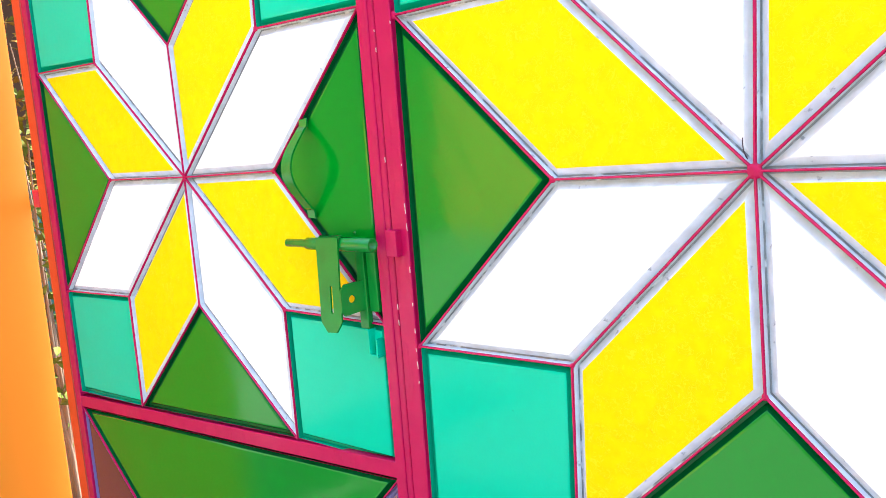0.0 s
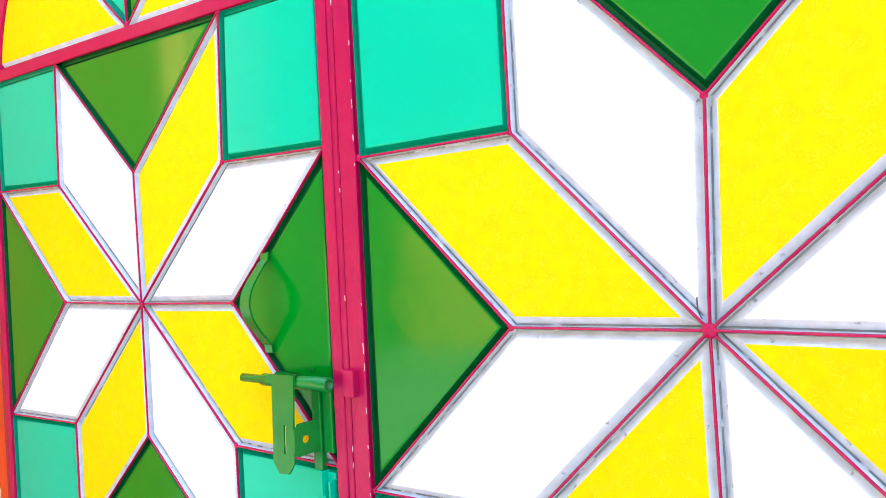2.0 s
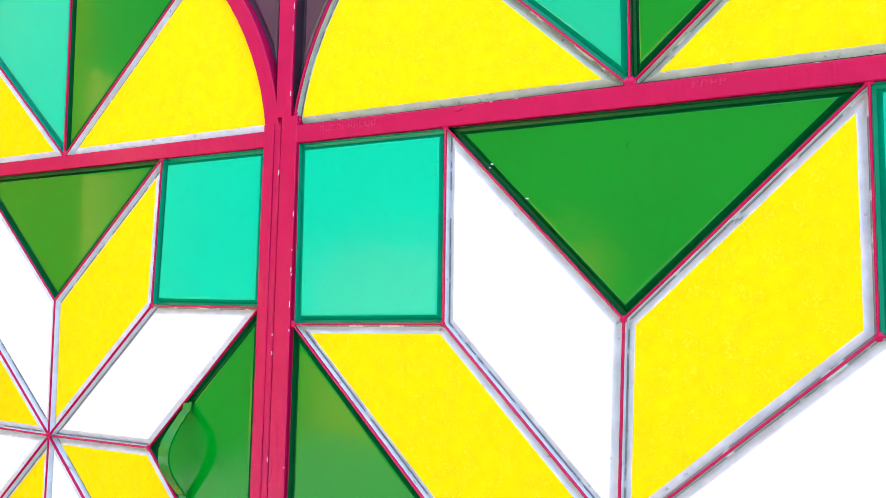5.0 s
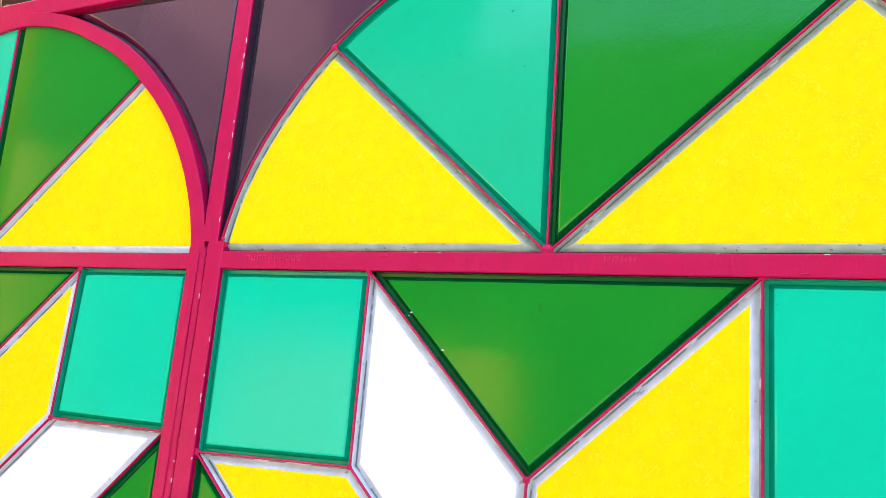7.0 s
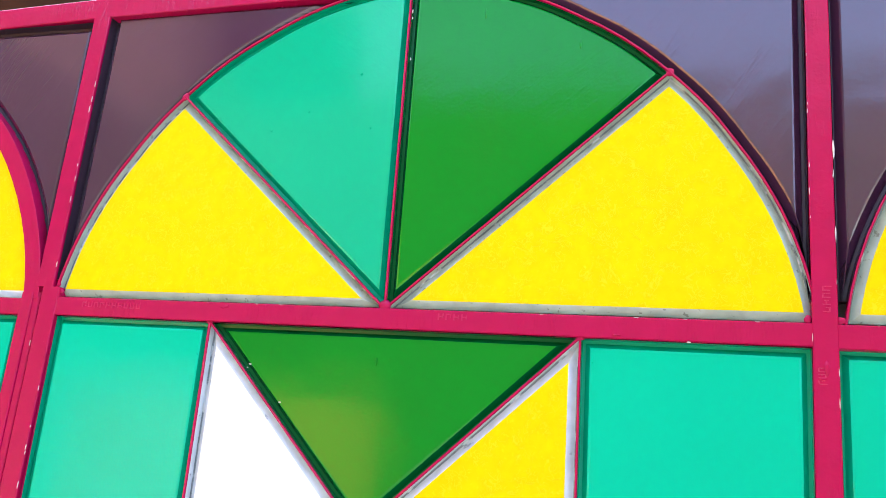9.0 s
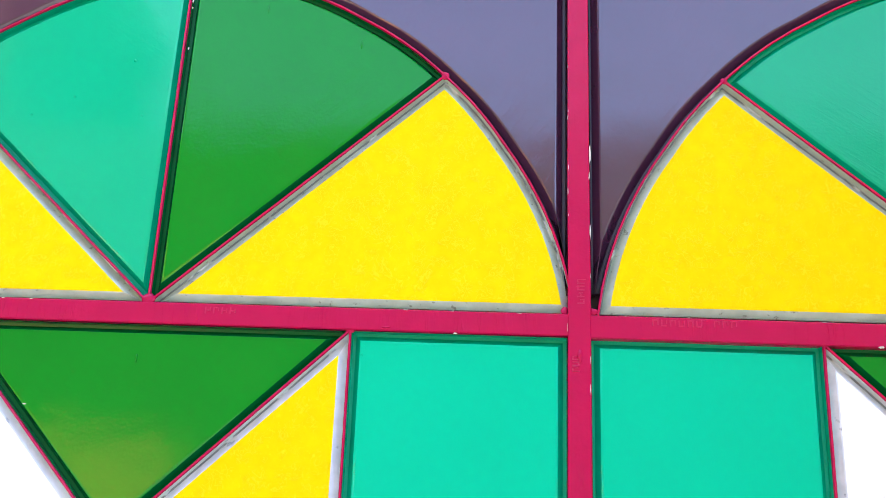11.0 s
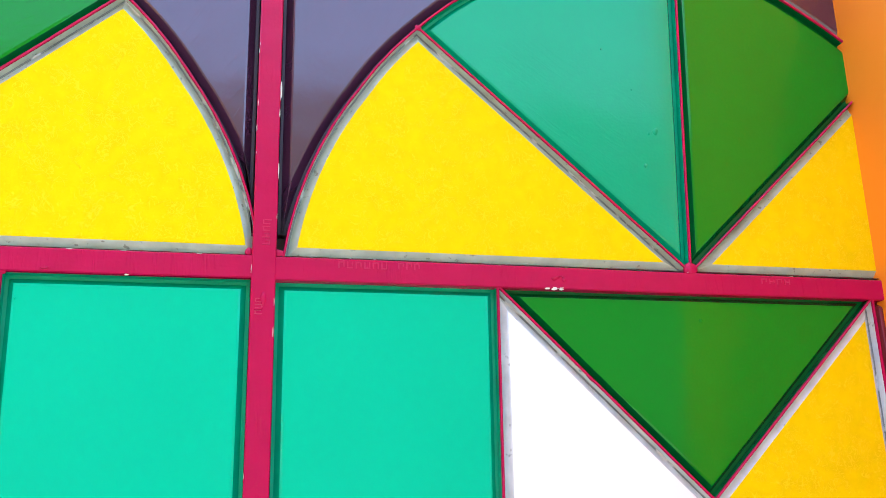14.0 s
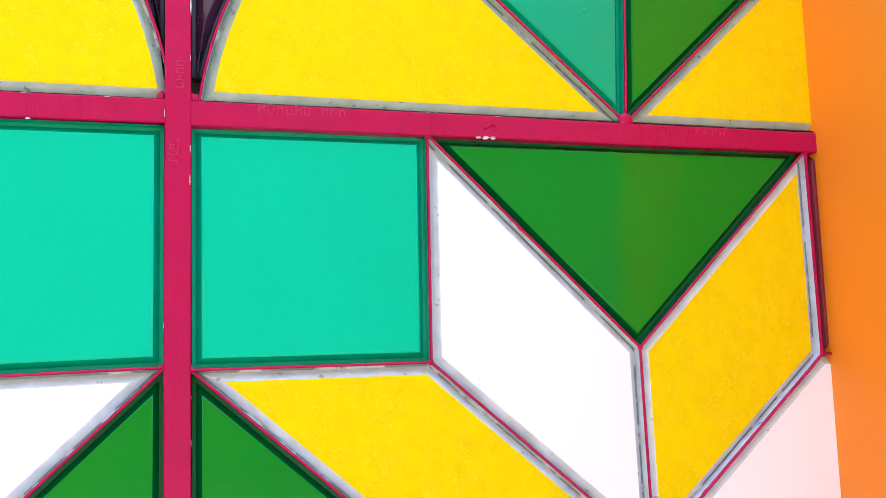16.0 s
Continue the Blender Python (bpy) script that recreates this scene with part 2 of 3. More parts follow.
def panel(poly, face, edge, parent, label="", depth=0.0):
    """A pressed sheet panel between the bars: painted bar sides, gutter, sloping edge and raised flat face."""
    poly = ccw([tuple(p) for p in poly])
    if face is YELLOW:  # the coat ends in a hand-cut line
        fine = []
        for a, b in zip(poly, poly[1:] + poly[:1]):
            k = max(1, round(math.dist(a, b) / 0.02))
            fine += [(a[0] + (b[0] - a[0]) * i / k, a[1] + (b[1] - a[1]) * i / k) for i in range(k) if i == 0 or (i * math.dist(a, b) / k > 0.055 and (k - i) * math.dist(a, b) / k > 0.055)]
        poly = fine
    ragged = [random.gauss(0, 0.0006) if face is YELLOW else 0.0 for _ in poly]
    bm = bmesh.new()
    rings = []
    lip = random.uniform(0.0002, 0.0012)
    rise = random.uniform(-0.0008, 0.0008)
    pale = edge in (MARGIN, OLDMARGIN)
    gutter, brow = (0.0044, 0.0132) if pale else (0.0062, 0.0126)
    for d, y in ((0.0016, 0.0010), (0.0017, 0.0022 + 2 * lip), (0.0020, 0.0142), (gutter, 0.0146), (brow, 0.0066 + rise), (0.0144, 0.0056 + rise), (0.0158, 0.0052 + rise)):
        ring = inset(poly, d)
        if 0.012 < d < 0.014:
            further = inset(poly, d + 0.001)
            ring = [p + (q - p) * (r * 1000) for p, q, r in zip(ring, further, ragged)]
        rings.append([bm.verts.new((p.x, y + depth, p.y)) for p in ring])
    n = len(poly)
    for k, (a, b) in enumerate(zip(rings, rings[1:])):
        for i in range(n):
            f = bm.faces.new((a[i], a[(i + 1) % n], b[(i + 1) % n], b[i]))
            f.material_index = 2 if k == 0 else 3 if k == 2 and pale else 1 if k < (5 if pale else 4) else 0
            f.smooth = 4 <= k
    f = bm.faces.new(rings[-1])
    f.smooth = False
    me = bpy.data.meshes.new("panel")
    bm.normal_update()
    if f.normal.y > 0:
        bmesh.ops.reverse_faces(bm, faces=bm.faces)
    bmesh.ops.triangulate(bm, faces=[f for f in bm.faces if len(f.verts) > 4])
    bm.to_mesh(me)
    bm.free()
    me.materials.append(face)
    me.materials.append(edge)
    me.materials.append(PINK)
    me.materials.append(GUTTERSHADE)
    ob = new("panel", me)
    ob.parent = parent
    if label:
        ob["label"] = label
    return ob


def weld(points, parent, size=0.006, mat=None, name="weld_bead"):
    """Lumpy weld metal at the joints, painted over; one bead each."""
    for x, z in points:
        bm = bmesh.new()
        s = size * random.uniform(0.8, 1.25)
        bmesh.ops.create_icosphere(bm, subdivisions=2, radius=s, matrix=Matrix.Translation((x, 0.0022, z)) @ Matrix.Diagonal((1, 0.36, 1, 1)))
        for v in bm.verts:
            v.co += Vector((noise.noise(v.co * 220), 0.5 * noise.noise(v.co * 260 + Vector((7, 1, 3))), noise.noise(v.co * 220 + Vector((3, 9, 2))))) * size * 0.35
        part(name, bm, mat or PINK, parent, smooth=True)


# ---------- gate ----------
gate = tagged(thing("steel_gate", "", ""), "pink-framed steel gate with bright star-patterned painted panels", "gate")
door = tagged(thing("wicket_door", "", ""), "pink-framed arched steel door with star-patterned panels, shut and bolted", "door")


def star(owner, xs, zs, low, right_square=TEAL, bent=None):
    """One star field: xs and zs are its five lines each; low tilts the lines under the centre; bent holds joints welded off those lines."""
    bent = bent or {}
    x0, x1, x2, x3, x4 = xs
    z0, z1, z2, z3, z4 = zs

    def at(i, k):
        if (i, k) in bent:
            return bent[i, k]
        x, z = xs[i], zs[k]
        return (x, z + (low * (x - x2) * (2 - k) / 2 if k < 2 else 0))
    C, W, E, S, N = at(2, 2), at(1, 2), at(3, 2), at(2, 1), at(2, 3)
    SW, SE, NW, NE = at(1, 1), at(3, 1), at(1, 3), at(3, 3)
    wp, wm, ep, em = at(0, 3), at(0, 1), at(4, 3), at(4, 1)
    np_, nm, sp, sm = at(3, 4), at(1, 4), at(3, 0), at(1, 0)
    for poly, face in (((C, W, wp, NW), YELLOW), ((C, NW, nm, N), WHITE), ((C, N, np_, NE), YELLOW), ((C, NE, ep, E), WHITE),
                       ((C, E, em, SE), YELLOW), ((C, SE, sp, S), WHITE), ((C, S, sm, SW), YELLOW), ((C, SW, wm, W), WHITE)):
        panel(poly, face, MARGIN, owner, "yellow textured steel panel" if face is YELLOW else "glossy white steel panel")
    for poly in ((W, wp, wm), (E, ep, em), (N, nm, np_), (S, sm, sp)):
        panel(poly, GREEN, GREENSHADE, owner, "glossy green steel panel")
    for a, b, c, d, face in ((NW, wp, at(0, 4), nm, TEAL), (SW, wm, at(0, 0), sm, TEAL), (NE, ep, at(4, 4), np_, right_square), (SE, em, at(4, 0), sp, right_square)):
        panel((a, b, c, d), face, TEALSHADE if face is TEAL else CRIMSON, owner, "glossy teal steel panel" if face is TEAL else "dark crimson steel panel")
    for a, b in ((C, W), (C, E), (C, S), (C, N), (C, NW), (C, NE), (C, SW), (C, SE),
                 (W, wp), (W, wm), (E, ep), (E, em), (N, nm), (N, np_), (S, sm), (S, sp),
                 (NW, wp), (NW, nm), (NE, ep), (NE, np_), (SW, wm), (SW, sm), (SE, em), (SE, sp)):
        bar([a, b], owner)
    weld([C], owner, 0.0088)
    weld([W, E, S, N, SW, SE, NW, NE], owner, 0.0045)
    weld([wp, wm, ep, em, np_, nm], owner, 0.0055)


ROUND = ((0, 0.545), (8, 0.535), (23, 0.5135), (40, 0.4925), (63, 0.477), (90, 0.483))
BENT = ((0, 0.559), (8, 0.5485), (27, 0.522), (42, 0.511), (60, 0.506), (90, 0.516))


def reach(deg, table):
    """Radius of the hand-bent arch by the angle over its spring line."""
    deg = min(deg, 180 - deg)
    for (a, ra), (b, rb) in zip(table, table[1:]):
        if deg <= b:
            k = (deg - a) / (b - a)
            return ra + (rb - ra) * k
    return table[-1][1]


def arch_point(cx, cz, deg, grow=0.0):
    r = reach(deg, ROUND if cx < -1 else BENT) + grow
    return (cx + r * math.cos(radians(deg)), cz + r * math.sin(radians(deg)))


def arch(owner, cx, cz, grow=0.0, spokes=(42.3, 91.3, 138.5), margin=None, blue=None):
    """A half-round fan over a star field: four sheet panels between three spokes."""
    cuts = [0.0, *spokes, 180.0]
    hub = (cx, cz)
    for (a, b), face in zip(zip(cuts, cuts[1:]), (YELLOW, GREEN, blue or TEAL, YELLOW)):
        rim = [arch_point(cx, cz, a + (b - a) * i / 14, grow) for i in range(15)]
        panel([hub, *rim], face, {YELLOW: margin or MARGIN, GREEN: GREENSHADE}.get(face, TEALSHADE), owner,
              {YELLOW: "yellow textured steel panel", GREEN: "glossy green steel panel"}.get(face, "glossy teal steel panel"))
    for a in spokes:
        bar([hub, arch_point(cx, cz, a, grow)], owner)
    weld([arch_point(cx, cz, a, grow) for a in spokes], owner, 0.0055)
    weld([(cx, cz + 0.004)], owner, 0.009)


def spandrel(owner, cx, cz, side, edge_x, top, grow):
    """The dark corner sheet between an arch, its post and the top rail, tapering into the cusp."""
    rim = [arch_point(cx, cz, a if side > 0 else 180 - a, grow) for a in range(3, 84, 2)]
    rim = [p for p in rim if p[1] < top - 0.004]
    bm = bmesh.new()
    rings = []
    for d, y in ((0.0019, 0.0016), (0.0024, 0.0185), (0.0060, 0.0190), (0.0150, 0.0095), (0.0172, 0.0086)):
        outer, inner = [], []
        for k, (x, z) in enumerate(rim):
            a, b = rim[max(k - 1, 0)], rim[min(k + 1, len(rim) - 1)]
            run = Vector((b[0] - a[0], b[1] - a[1])).normalized()
            half = abs(edge_x - x) / 2
            wide = d / max(0.2, abs(run.y))
            zz = min(z, top - d)
            inner.append((x + side * min(wide, half * 0.98), zz))
            outer.append((edge_x - side * min(d, half * 0.98), zz))
        outer.append((edge_x - side * d, top - d))
        ring = outer + [(rim[-1][0] + side * d, top - d)] + inner[::-1]
        rings.append([bm.verts.new((x, y, z)) for x, z in ring])
    poly = ring
    n = len(poly)
    for k, (a, b) in enumerate(zip(rings, rings[1:])):
        for i in range(n):
            # outer rings take the dark BACK colour to paint the gap's shade
            bm.faces.new((a[i], a[(i + 1) % n], b[(i + 1) % n], b[i])).material_index = 1 if k < 2 else 0
    f = bm.faces.new(rings[-1])
    bm.normal_update()
    if f.normal.y > 0:
        bmesh.ops.reverse_faces(bm, faces=bm.faces)
    bmesh.ops.triangulate(bm, faces=[f])
    me = bpy.data.meshes.new("corner_panel")
    bm.to_mesh(me)
    bm.free()
    me.materials.append(PURPLE)
    me.materials.append(BACK)
    ob = new("corner_panel", me)
    ob.parent = owner
    ob["label"] = "dark purple glossy steel corner panel"
    return ob


L_X = (-1.700, -1.418, -1.134, -0.854, -0.607)
L_Z = (0.655, 0.905, 1.166, 1.420, 1.684)
M_X = (-0.538, -0.262, 0.005, 0.283, 0.561)
M_Z = (0.617, 0.884, 1.148, 1.408, 1.686)
R_X = (0.588, 0.874, 1.157, 1.449, 1.735)
R_Z = (0.617, 0.884, 1.148, 1.404, 1.686)
star(door, L_X, L_Z, 0.03, bent={(2, 3): (-1.139, 1.425), (3, 2): (-0.853, 1.171), (3, 3): (-0.863, 1.420), (1, 2): (-1.425, 1.166), (3, 1): (-0.863, 0.917),
                                 (1, 1): (-1.408, 0.903), (1, 3): (-1.427, 1.421), (0, 3): (-1.698, 1.425), (1, 0): (-1.410, 0.645), (3, 0): (-0.863, 0.670)})
star(gate, M_X, M_Z, 0.0, bent={(2, 2): (-0.001, 1.1485), (2, 3): (0.004, 1.416), (1, 3): (-0.259, 1.4035), (1, 2): (-0.271, 1.144), (3, 3): (0.288, 1.4045),
                                (0, 3): (-0.535, 1.396), (1, 1): (-0.256, 0.888), (0, 1): (-0.535, 0.885)})
star(gate, R_X, R_Z, 0.0, CRIMSON, bent={(2, 3): (1.156, 1.410), (3, 3): (1.446, 1.390), (1, 3): (0.869, 1.4015)})
arch(door, -1.135, 1.709, 0.0)
arch(gate, 0.010, 1.714, margin=OLDMARGIN, blue=AQUA)
arch(gate, 1.157, 1.714, spokes=(42.3, 86.5, 138.4), margin=OLDMARGIN, blue=SEAGREEN)
for cx, cz, side, ex, grow in ((-1.135, 1.709, 1, -0.583, 0.012), (-1.135, 1.709, -1, -1.69, 0.012), (0.010, 1.714, -1, -0.552, 0.0), (0.010, 1.714, 1, 0.5605, 0.0),
                               (1.157, 1.714, -1, 0.5885, 0.0), (1.157, 1.714, 1, 1.735, 0.0)):
    spandrel(gate, cx, cz, side, ex, 2.205 if cx < -1 else 2.224 if cx < 1 else 2.240, grow)
for cx in (0.010, 1.157):
    bar([arch_point(cx, 1.714, a) for a in range(0, 181, 4)], gate, "arch_bar")
bm = bmesh.new()
strip(bm, [arch_point(-1.135, 1.709, a) for a in range(0, 181, 4)], 0.0145, -0.002, 0.02)
part("arch_frame", bm, PINK, gate)

# angle-steel rails and posts
def lower_fields(owner, x0, x1, zl, zr, z0):
    """The field under a star: a hanging green triangle between two dark corner sheets."""
    a, b, c, d, m = (x0, zl), (x1, zr), (x1, z0), (x0, z0), ((x0 + x1) / 2, z0)
    panel((a, b, m), GREEN, GREENSHADE, owner, "glossy green steel panel")
    for poly in ((b, c, m), (d, a, m)):
        panel(poly, PURPLE, LILAC, owner, "dark purple glossy steel panel")
    for p in (a, b):
        bar([p, m], owner)
    weld([m], owner, 0.01)


lower_fields(door, -1.70, -0.607, 0.598, 0.646, 0.07)
lower_fields(gate, -0.538, 0.561, 0.589, 0.589, 0.07)
lower_fields(gate, 0.588, 1.735, 0.589, 0.589, 0.07)


def rail(owner, x0, x1, zl, zr, height, name="rail", y0=-0.0015):
    bm = bmesh.new()
    strip(bm, [(x0 + (x1 - x0) * i / 10, zl + (zr - zl) * i / 10 + random.uniform(-0.0004, 0.0004)) for i in range(11)], height / 2, y0, 0.02, 0.0015)
    return part(name, bm, PINK, owner)


rail(door, -1.702, -0.607, 1.696, 1.697, 0.027)
rail(gate, -0.538, 0.561, 1.700, 1.700, 0.029)
rail(gate, 0.588, 1.80, 1.699, 1.697, 0.030)
rail(door, -1.702, -0.607, 0.614, 0.664, 0.029)
rail(gate, -0.538, 0.561, 0.602, 0.602, 0.029)
rail(gate, 0.588, 1.80, 0.602, 0.602, 0.029)
rail(door, -1.702, -0.607, 0.055, 0.055, 0.03)
rail(gate, -0.538, 1.80, 0.055, 0.055, 0.03)
rail(gate, -1.75, -0.580, 2.200, 2.228, 0.038, "top_rail")
rail(gate, -0.580, 1.80, 2.228, 2.264, 0.038, "top_rail")


def post(owner, x0, x1, z0, z1, y0=-0.0025, y1=0.022, name="post", mat=None):
    bm = bmesh.new()
    k = 24
    strip(bm, [((x0 + x1) / 2 + random.uniform(-0.0004, 0.0004), z0 + (z1 - z0) * i / k) for i in range(k + 1)], (x1 - x0) / 2, y0, y1, 0.0015)
    return part(name, bm, mat or PINK, owner)


post(door, -0.607, -0.585, 0.03, 1.72, -0.004, name="stile")
post(door, -0.586, -0.5735, 0.03, 1.72, -0.001, name="stile_lip")
post(gate, -0.570, -0.5375, 0.0, 1.73, -0.003)
post(gate, -0.5835, -0.5515, 1.73, 2.21, -0.003)
post(gate, 0.560, 0.589, 0.0, 2.24, -0.003)
post(gate, 1.735, 1.765, 0.0, 2.24, -0.003)
post(door, -1.724, -1.699, 0.03, 1.72, -0.003, name="stile")
post(door, -1.752, -1.7245, 0.03, 1.72, 0.006, name="stile_lip", mat=LIP)
post(gate, -1.800, -1.7535, 0.0, 2.21, 0.010, 0.05, name="jamb", mat=JAMB)
weld([(-0.5715 + random.uniform(-0.001, 0.001), z) for z in (0.72, 0.78, 0.95, 1.11, 1.12, 1.14, 1.19, 1.22, 1.37, 1.41, 1.44, 1.55, 1.62, 1.66, 1.70, 1.72, 1.735, 1.75)], gate, 0.0042)
weld([(-0.5725 + random.uniform(-0.003, 0.003), random.uniform(0.75, 1.76)) for _ in range(26)], gate, 0.0026)
weld([(0.575 + random.uniform(-0.016, 0.016), 1.70 + random.uniform(-0.016, 0.022)) for _ in range(12)], gate, 0.0032)
weld([(-0.556 + random.uniform(-0.02, 0.02), 1.715 + random.uniform(-0.016, 0.022)) for _ in range(12)], gate, 0.0032)

# small beads where the arch bars meet post and rail
weld([(0.556, 1.719), (0.593, 1.719), (-0.545, 1.722), (-0.588, 1.728)], gate, 0.0045)

# sheet backing behind the panels
box_part("backing_sheet", (-0.56, 0.0205, 0.03), (1.76, 0.0235, 2.25), BACK, gate, 0)
box_part("backing_sheet", (-1.70, 0.0205, 0.03), (-0.585, 0.0235, 1.73), BACK, door, 0)
box_part("backing_sheet", (-1.74, 0.0205, 1.735), (-0.565, 0.0235, 2.22), BACK, gate, 0)

# ---------- pillars and ground ----------
def slab(name, a, b, mat, label, category, edge=0.0):
    return tagged(box_part(name, a, b, mat, None, edge), label, category, kind="structure")


pillar = slab("wall_east", (1.461, -0.56, 0.0), (2.1, 0.016, 2.9), ORANGE, "smooth bright orange painted gate pillar", "pillar", 0.0012)
for v in pillar.data.vertices:  # a little out of plumb
    v.co.x += 0.005 + 0.020 * (v.co.z - 1.62) * (v.co.x < 1.6)
slab("wall_west", (-2.5, -0.56, 0.0), (-1.858, 0.012, 2.9), ORANGE, "smooth bright orange painted gate pillar", "pillar", 0.0012)
slab("pavement", (-9, -9, -0.1), (9, 0.3, 0.0), CONCRETE, "worn grey concrete forecourt", "pavement")
slab("ground", (-400, -400, -0.2), (400, 400, -0.104), SOIL, "dry brown soil", "ground")
# unseen wall, added to darken the lower reflections and cut off low sky
slab("wall_south", (-9, -7.3, 0.0), (9, -7.0, 5.5), DARKWALL, "dark wall added out of view for gate reflections", "wall", 0.01)
slab("wall_west_yard", (-6.2, -3.0, 0.0), (-6.0, 9.0, 1.0), FENCE, "weathered dark teal yard fence", "fence")

slab("wall_west_shed", (-6.6, -3.0, 0.0), (-6.21, 9.0, 4.2), TIMBER, "dark brown timber shed wall", "wall")

# added out of view so the panels mirror something tan to the west
slab("wall_west_front", (-6.5, -6.99, 0.0), (-6.3, -2.4, 5.4), STUCCO, "tan wall added out of view for gate reflections", "wall", 0.01)
slab("wall_south_low", (-6.28, -6.98, 0.0), (-2.5, -6.8, 2.1), CLAY, "low ochre plastered boundary wall", "wall", 0.01)
slab("wall_south_house", (-12.0, -12.0, 0.0), (-5.6, -7.31, 9.5), UMBER, "tall umber plastered house across the lane", "house", 0.01)
# stand-in block, unseen, that gives the bright ochre patch in the fan
slab("wall_west_block", (-6.1, -3.75, 0.0), (-5.2, -3.05, 3.2), OCHRE, "ochre block added out of view for its reflection", "pillar", 0.01)

# ---------- latch and handle on the door ----------
def rod(name, a, b, r, mat, parent, r_in=0.0, seg=28, label=""):
    """A round bar or pipe along x from a to b (x values), axis at (y, z)."""
    (x0, y, z), x1 = a, b
    bm = bmesh.new()
    prof = [(x0, 0.0), (x0, r - 0.001), (x0 + 0.001, r), (x1 - 0.001, r), (x1, r - 0.001)]
    prof += [(x1, r_in), (x1 - 0.02, r_in), (x1 - 0.02, 0.0)] if r_in else [(x1, 0.0)]
    rings = []
    for x, q in prof:
        rings.append([bm.verts.new((x, y + q * math.cos(2 * math.pi * i / seg), z + q * math.sin(2 * math.pi * i / seg))) for i in range(seg)] if q else [bm.verts.new((x, y, z))])
    for p, q in zip(rings, rings[1:]):
        for i in range(seg):
            k = (i + 1) % seg
            if len(p) == 1:
                bm.faces.new((p[0], q[i], q[k]))
            elif len(q) == 1:
                bm.faces.new((p[i], p[k], q[0]))
            else:
                bm.faces.new((p[i], p[k], q[k], q[i]))
    bm.normal_update()
    for f in bm.faces:
        f.smooth = abs(f.normal.x) < 0.5
    return part(name, bm, mat, parent, label)


def plate(name, outline, hole, thick, m, mat, parent, label=""):
    """A flat plate cut to outline (u, v) with one hole, turned by m."""
    bm = bmesh.new()
    n, h = len(outline), len(hole)
    top = [bm.verts.new(m @ Vector((u, -thick / 2, v))) for u, v in outline]
    bot = [bm.verts.new(m @ Vector((u, thick / 2, v))) for u, v in outline]
    for i in range(n):
        bm.faces.new((top[i], top[(i + 1) % n], bot[(i + 1) % n], bot[i]))
    ht = [bm.verts.new(m @ Vector((u, -thick / 2, v))) for u, v in hole]
    hb = [bm.verts.new(m @ Vector((u, thick / 2, v))) for u, v in hole]
    for i in range(h):
        bm.faces.new((ht[i], ht[(i + 1) % h], hb[(i + 1) % h], hb[i]))
    bm.edges.ensure_lookup_table()
    for o, q in ((top, ht), (bot, hb)):
        edges = [bm.edges.get((r[i], r[(i + 1) % len(r)])) for r in (o, q) if r for i in range(len(r))]
        bmesh.ops.triangle_fill(bm, use_beauty=True, edges=edges)
    return part(name, bm, mat, parent, label)


latch = rod("bolt_latch", (-0.700, -0.030, 1.0500), -0.588, 0.0118, LATCH, door, 0.0075, label="green painted sliding bolt with hasp plate")
rod("bolt", (-0.795, -0.030, 1.0485), -0.62, 0.0072, LATCH, latch)
rod("sleeve", (-0.742, -0.030, 1.0485), -0.700, 0.0102, LATCH, latch)
slot = [(0.003 * math.cos(a) + 0.004, (-0.072 if math.sin(a) >= 0 else -0.112) + 0.003 * math.sin(a)) for a in [math.pi * i / 6 + 1e-3 for i in range(12)]]
plate("hasp_plate", [(-0.026, 0.010), (0.026, 0.010), (0.024, -0.060), (0.025, -0.128), (0.012, -0.146), (-0.010, -0.147), (-0.024, -0.130), (-0.025, -0.060)],
      slot, 0.0035, pose(-0.679, -0.0435, 1.052, -3, -1, 0), LATCH, latch)
bm = bmesh.new()
for i in range(9):
    a = radians(-10 + 110 * i / 8)
    y, z = -0.030 - 0.0145 * math.cos(a), 1.050 + 0.0145 * math.sin(a)
    for x in (-0.705, -0.653):
        bm.verts.new((x, y, z))
bm.verts.ensure_lookup_table()
for i in range(8):
    bm.faces.new((bm.verts[2 * i], bm.verts[2 * i + 1], bm.verts[2 * i + 3], bm.verts[2 * i + 2]))
bmesh.ops.solidify(bm, geom=bm.faces[:], thickness=0.0025)
part("hasp_wrap", bm, LATCH, latch)
ring = [(-0.027 + 0.0065 * math.cos(2 * math.pi * i / 14), -0.002 + 0.0065 * math.sin(2 * math.pi * i / 14)) for i in range(14)]
plate("padlock_lug", [(0.0, 0.026), (-0.040, 0.024), (-0.048, 0.014), (-0.048, -0.022), (-0.042, -0.028), (0.0, -0.024)], ring, 0.0035,
      pose(-0.641, -0.004, 0.962, 0, 0, 78), LATCH, latch)
box_part("base_strip", (-0.655, -0.007, 0.905), (-0.636, 0.004, 1.045), LATCH, latch, 0.0012)
box_part("base_strip", (-0.632, -0.005, 0.935), (-0.612, 0.006, 1.045), LATCH, latch, 0.0012)
box_part("foot_bracket", (-0.640, -0.010, 0.862), (-0.636, 0.008, 0.905), TEAL, latch, 0.0008)
box_part("foot_bracket", (-0.640, -0.010, 0.858), (-0.618, 0.008, 0.863), TEAL, latch, 0.0008)
box_part("foot_bracket", (-0.622, -0.010, 0.863), (-0.618, 0.008, 0.890), TEAL, latch, 0.0008)
for x, z in ((-0.634, 1.000), (-0.640, 0.975), (-0.66, 1.064), (-0.615, 1.047), (-0.645, 1.036)):
    weld([(x, z)], latch, 0.0035, LATCH, "weld_bead")

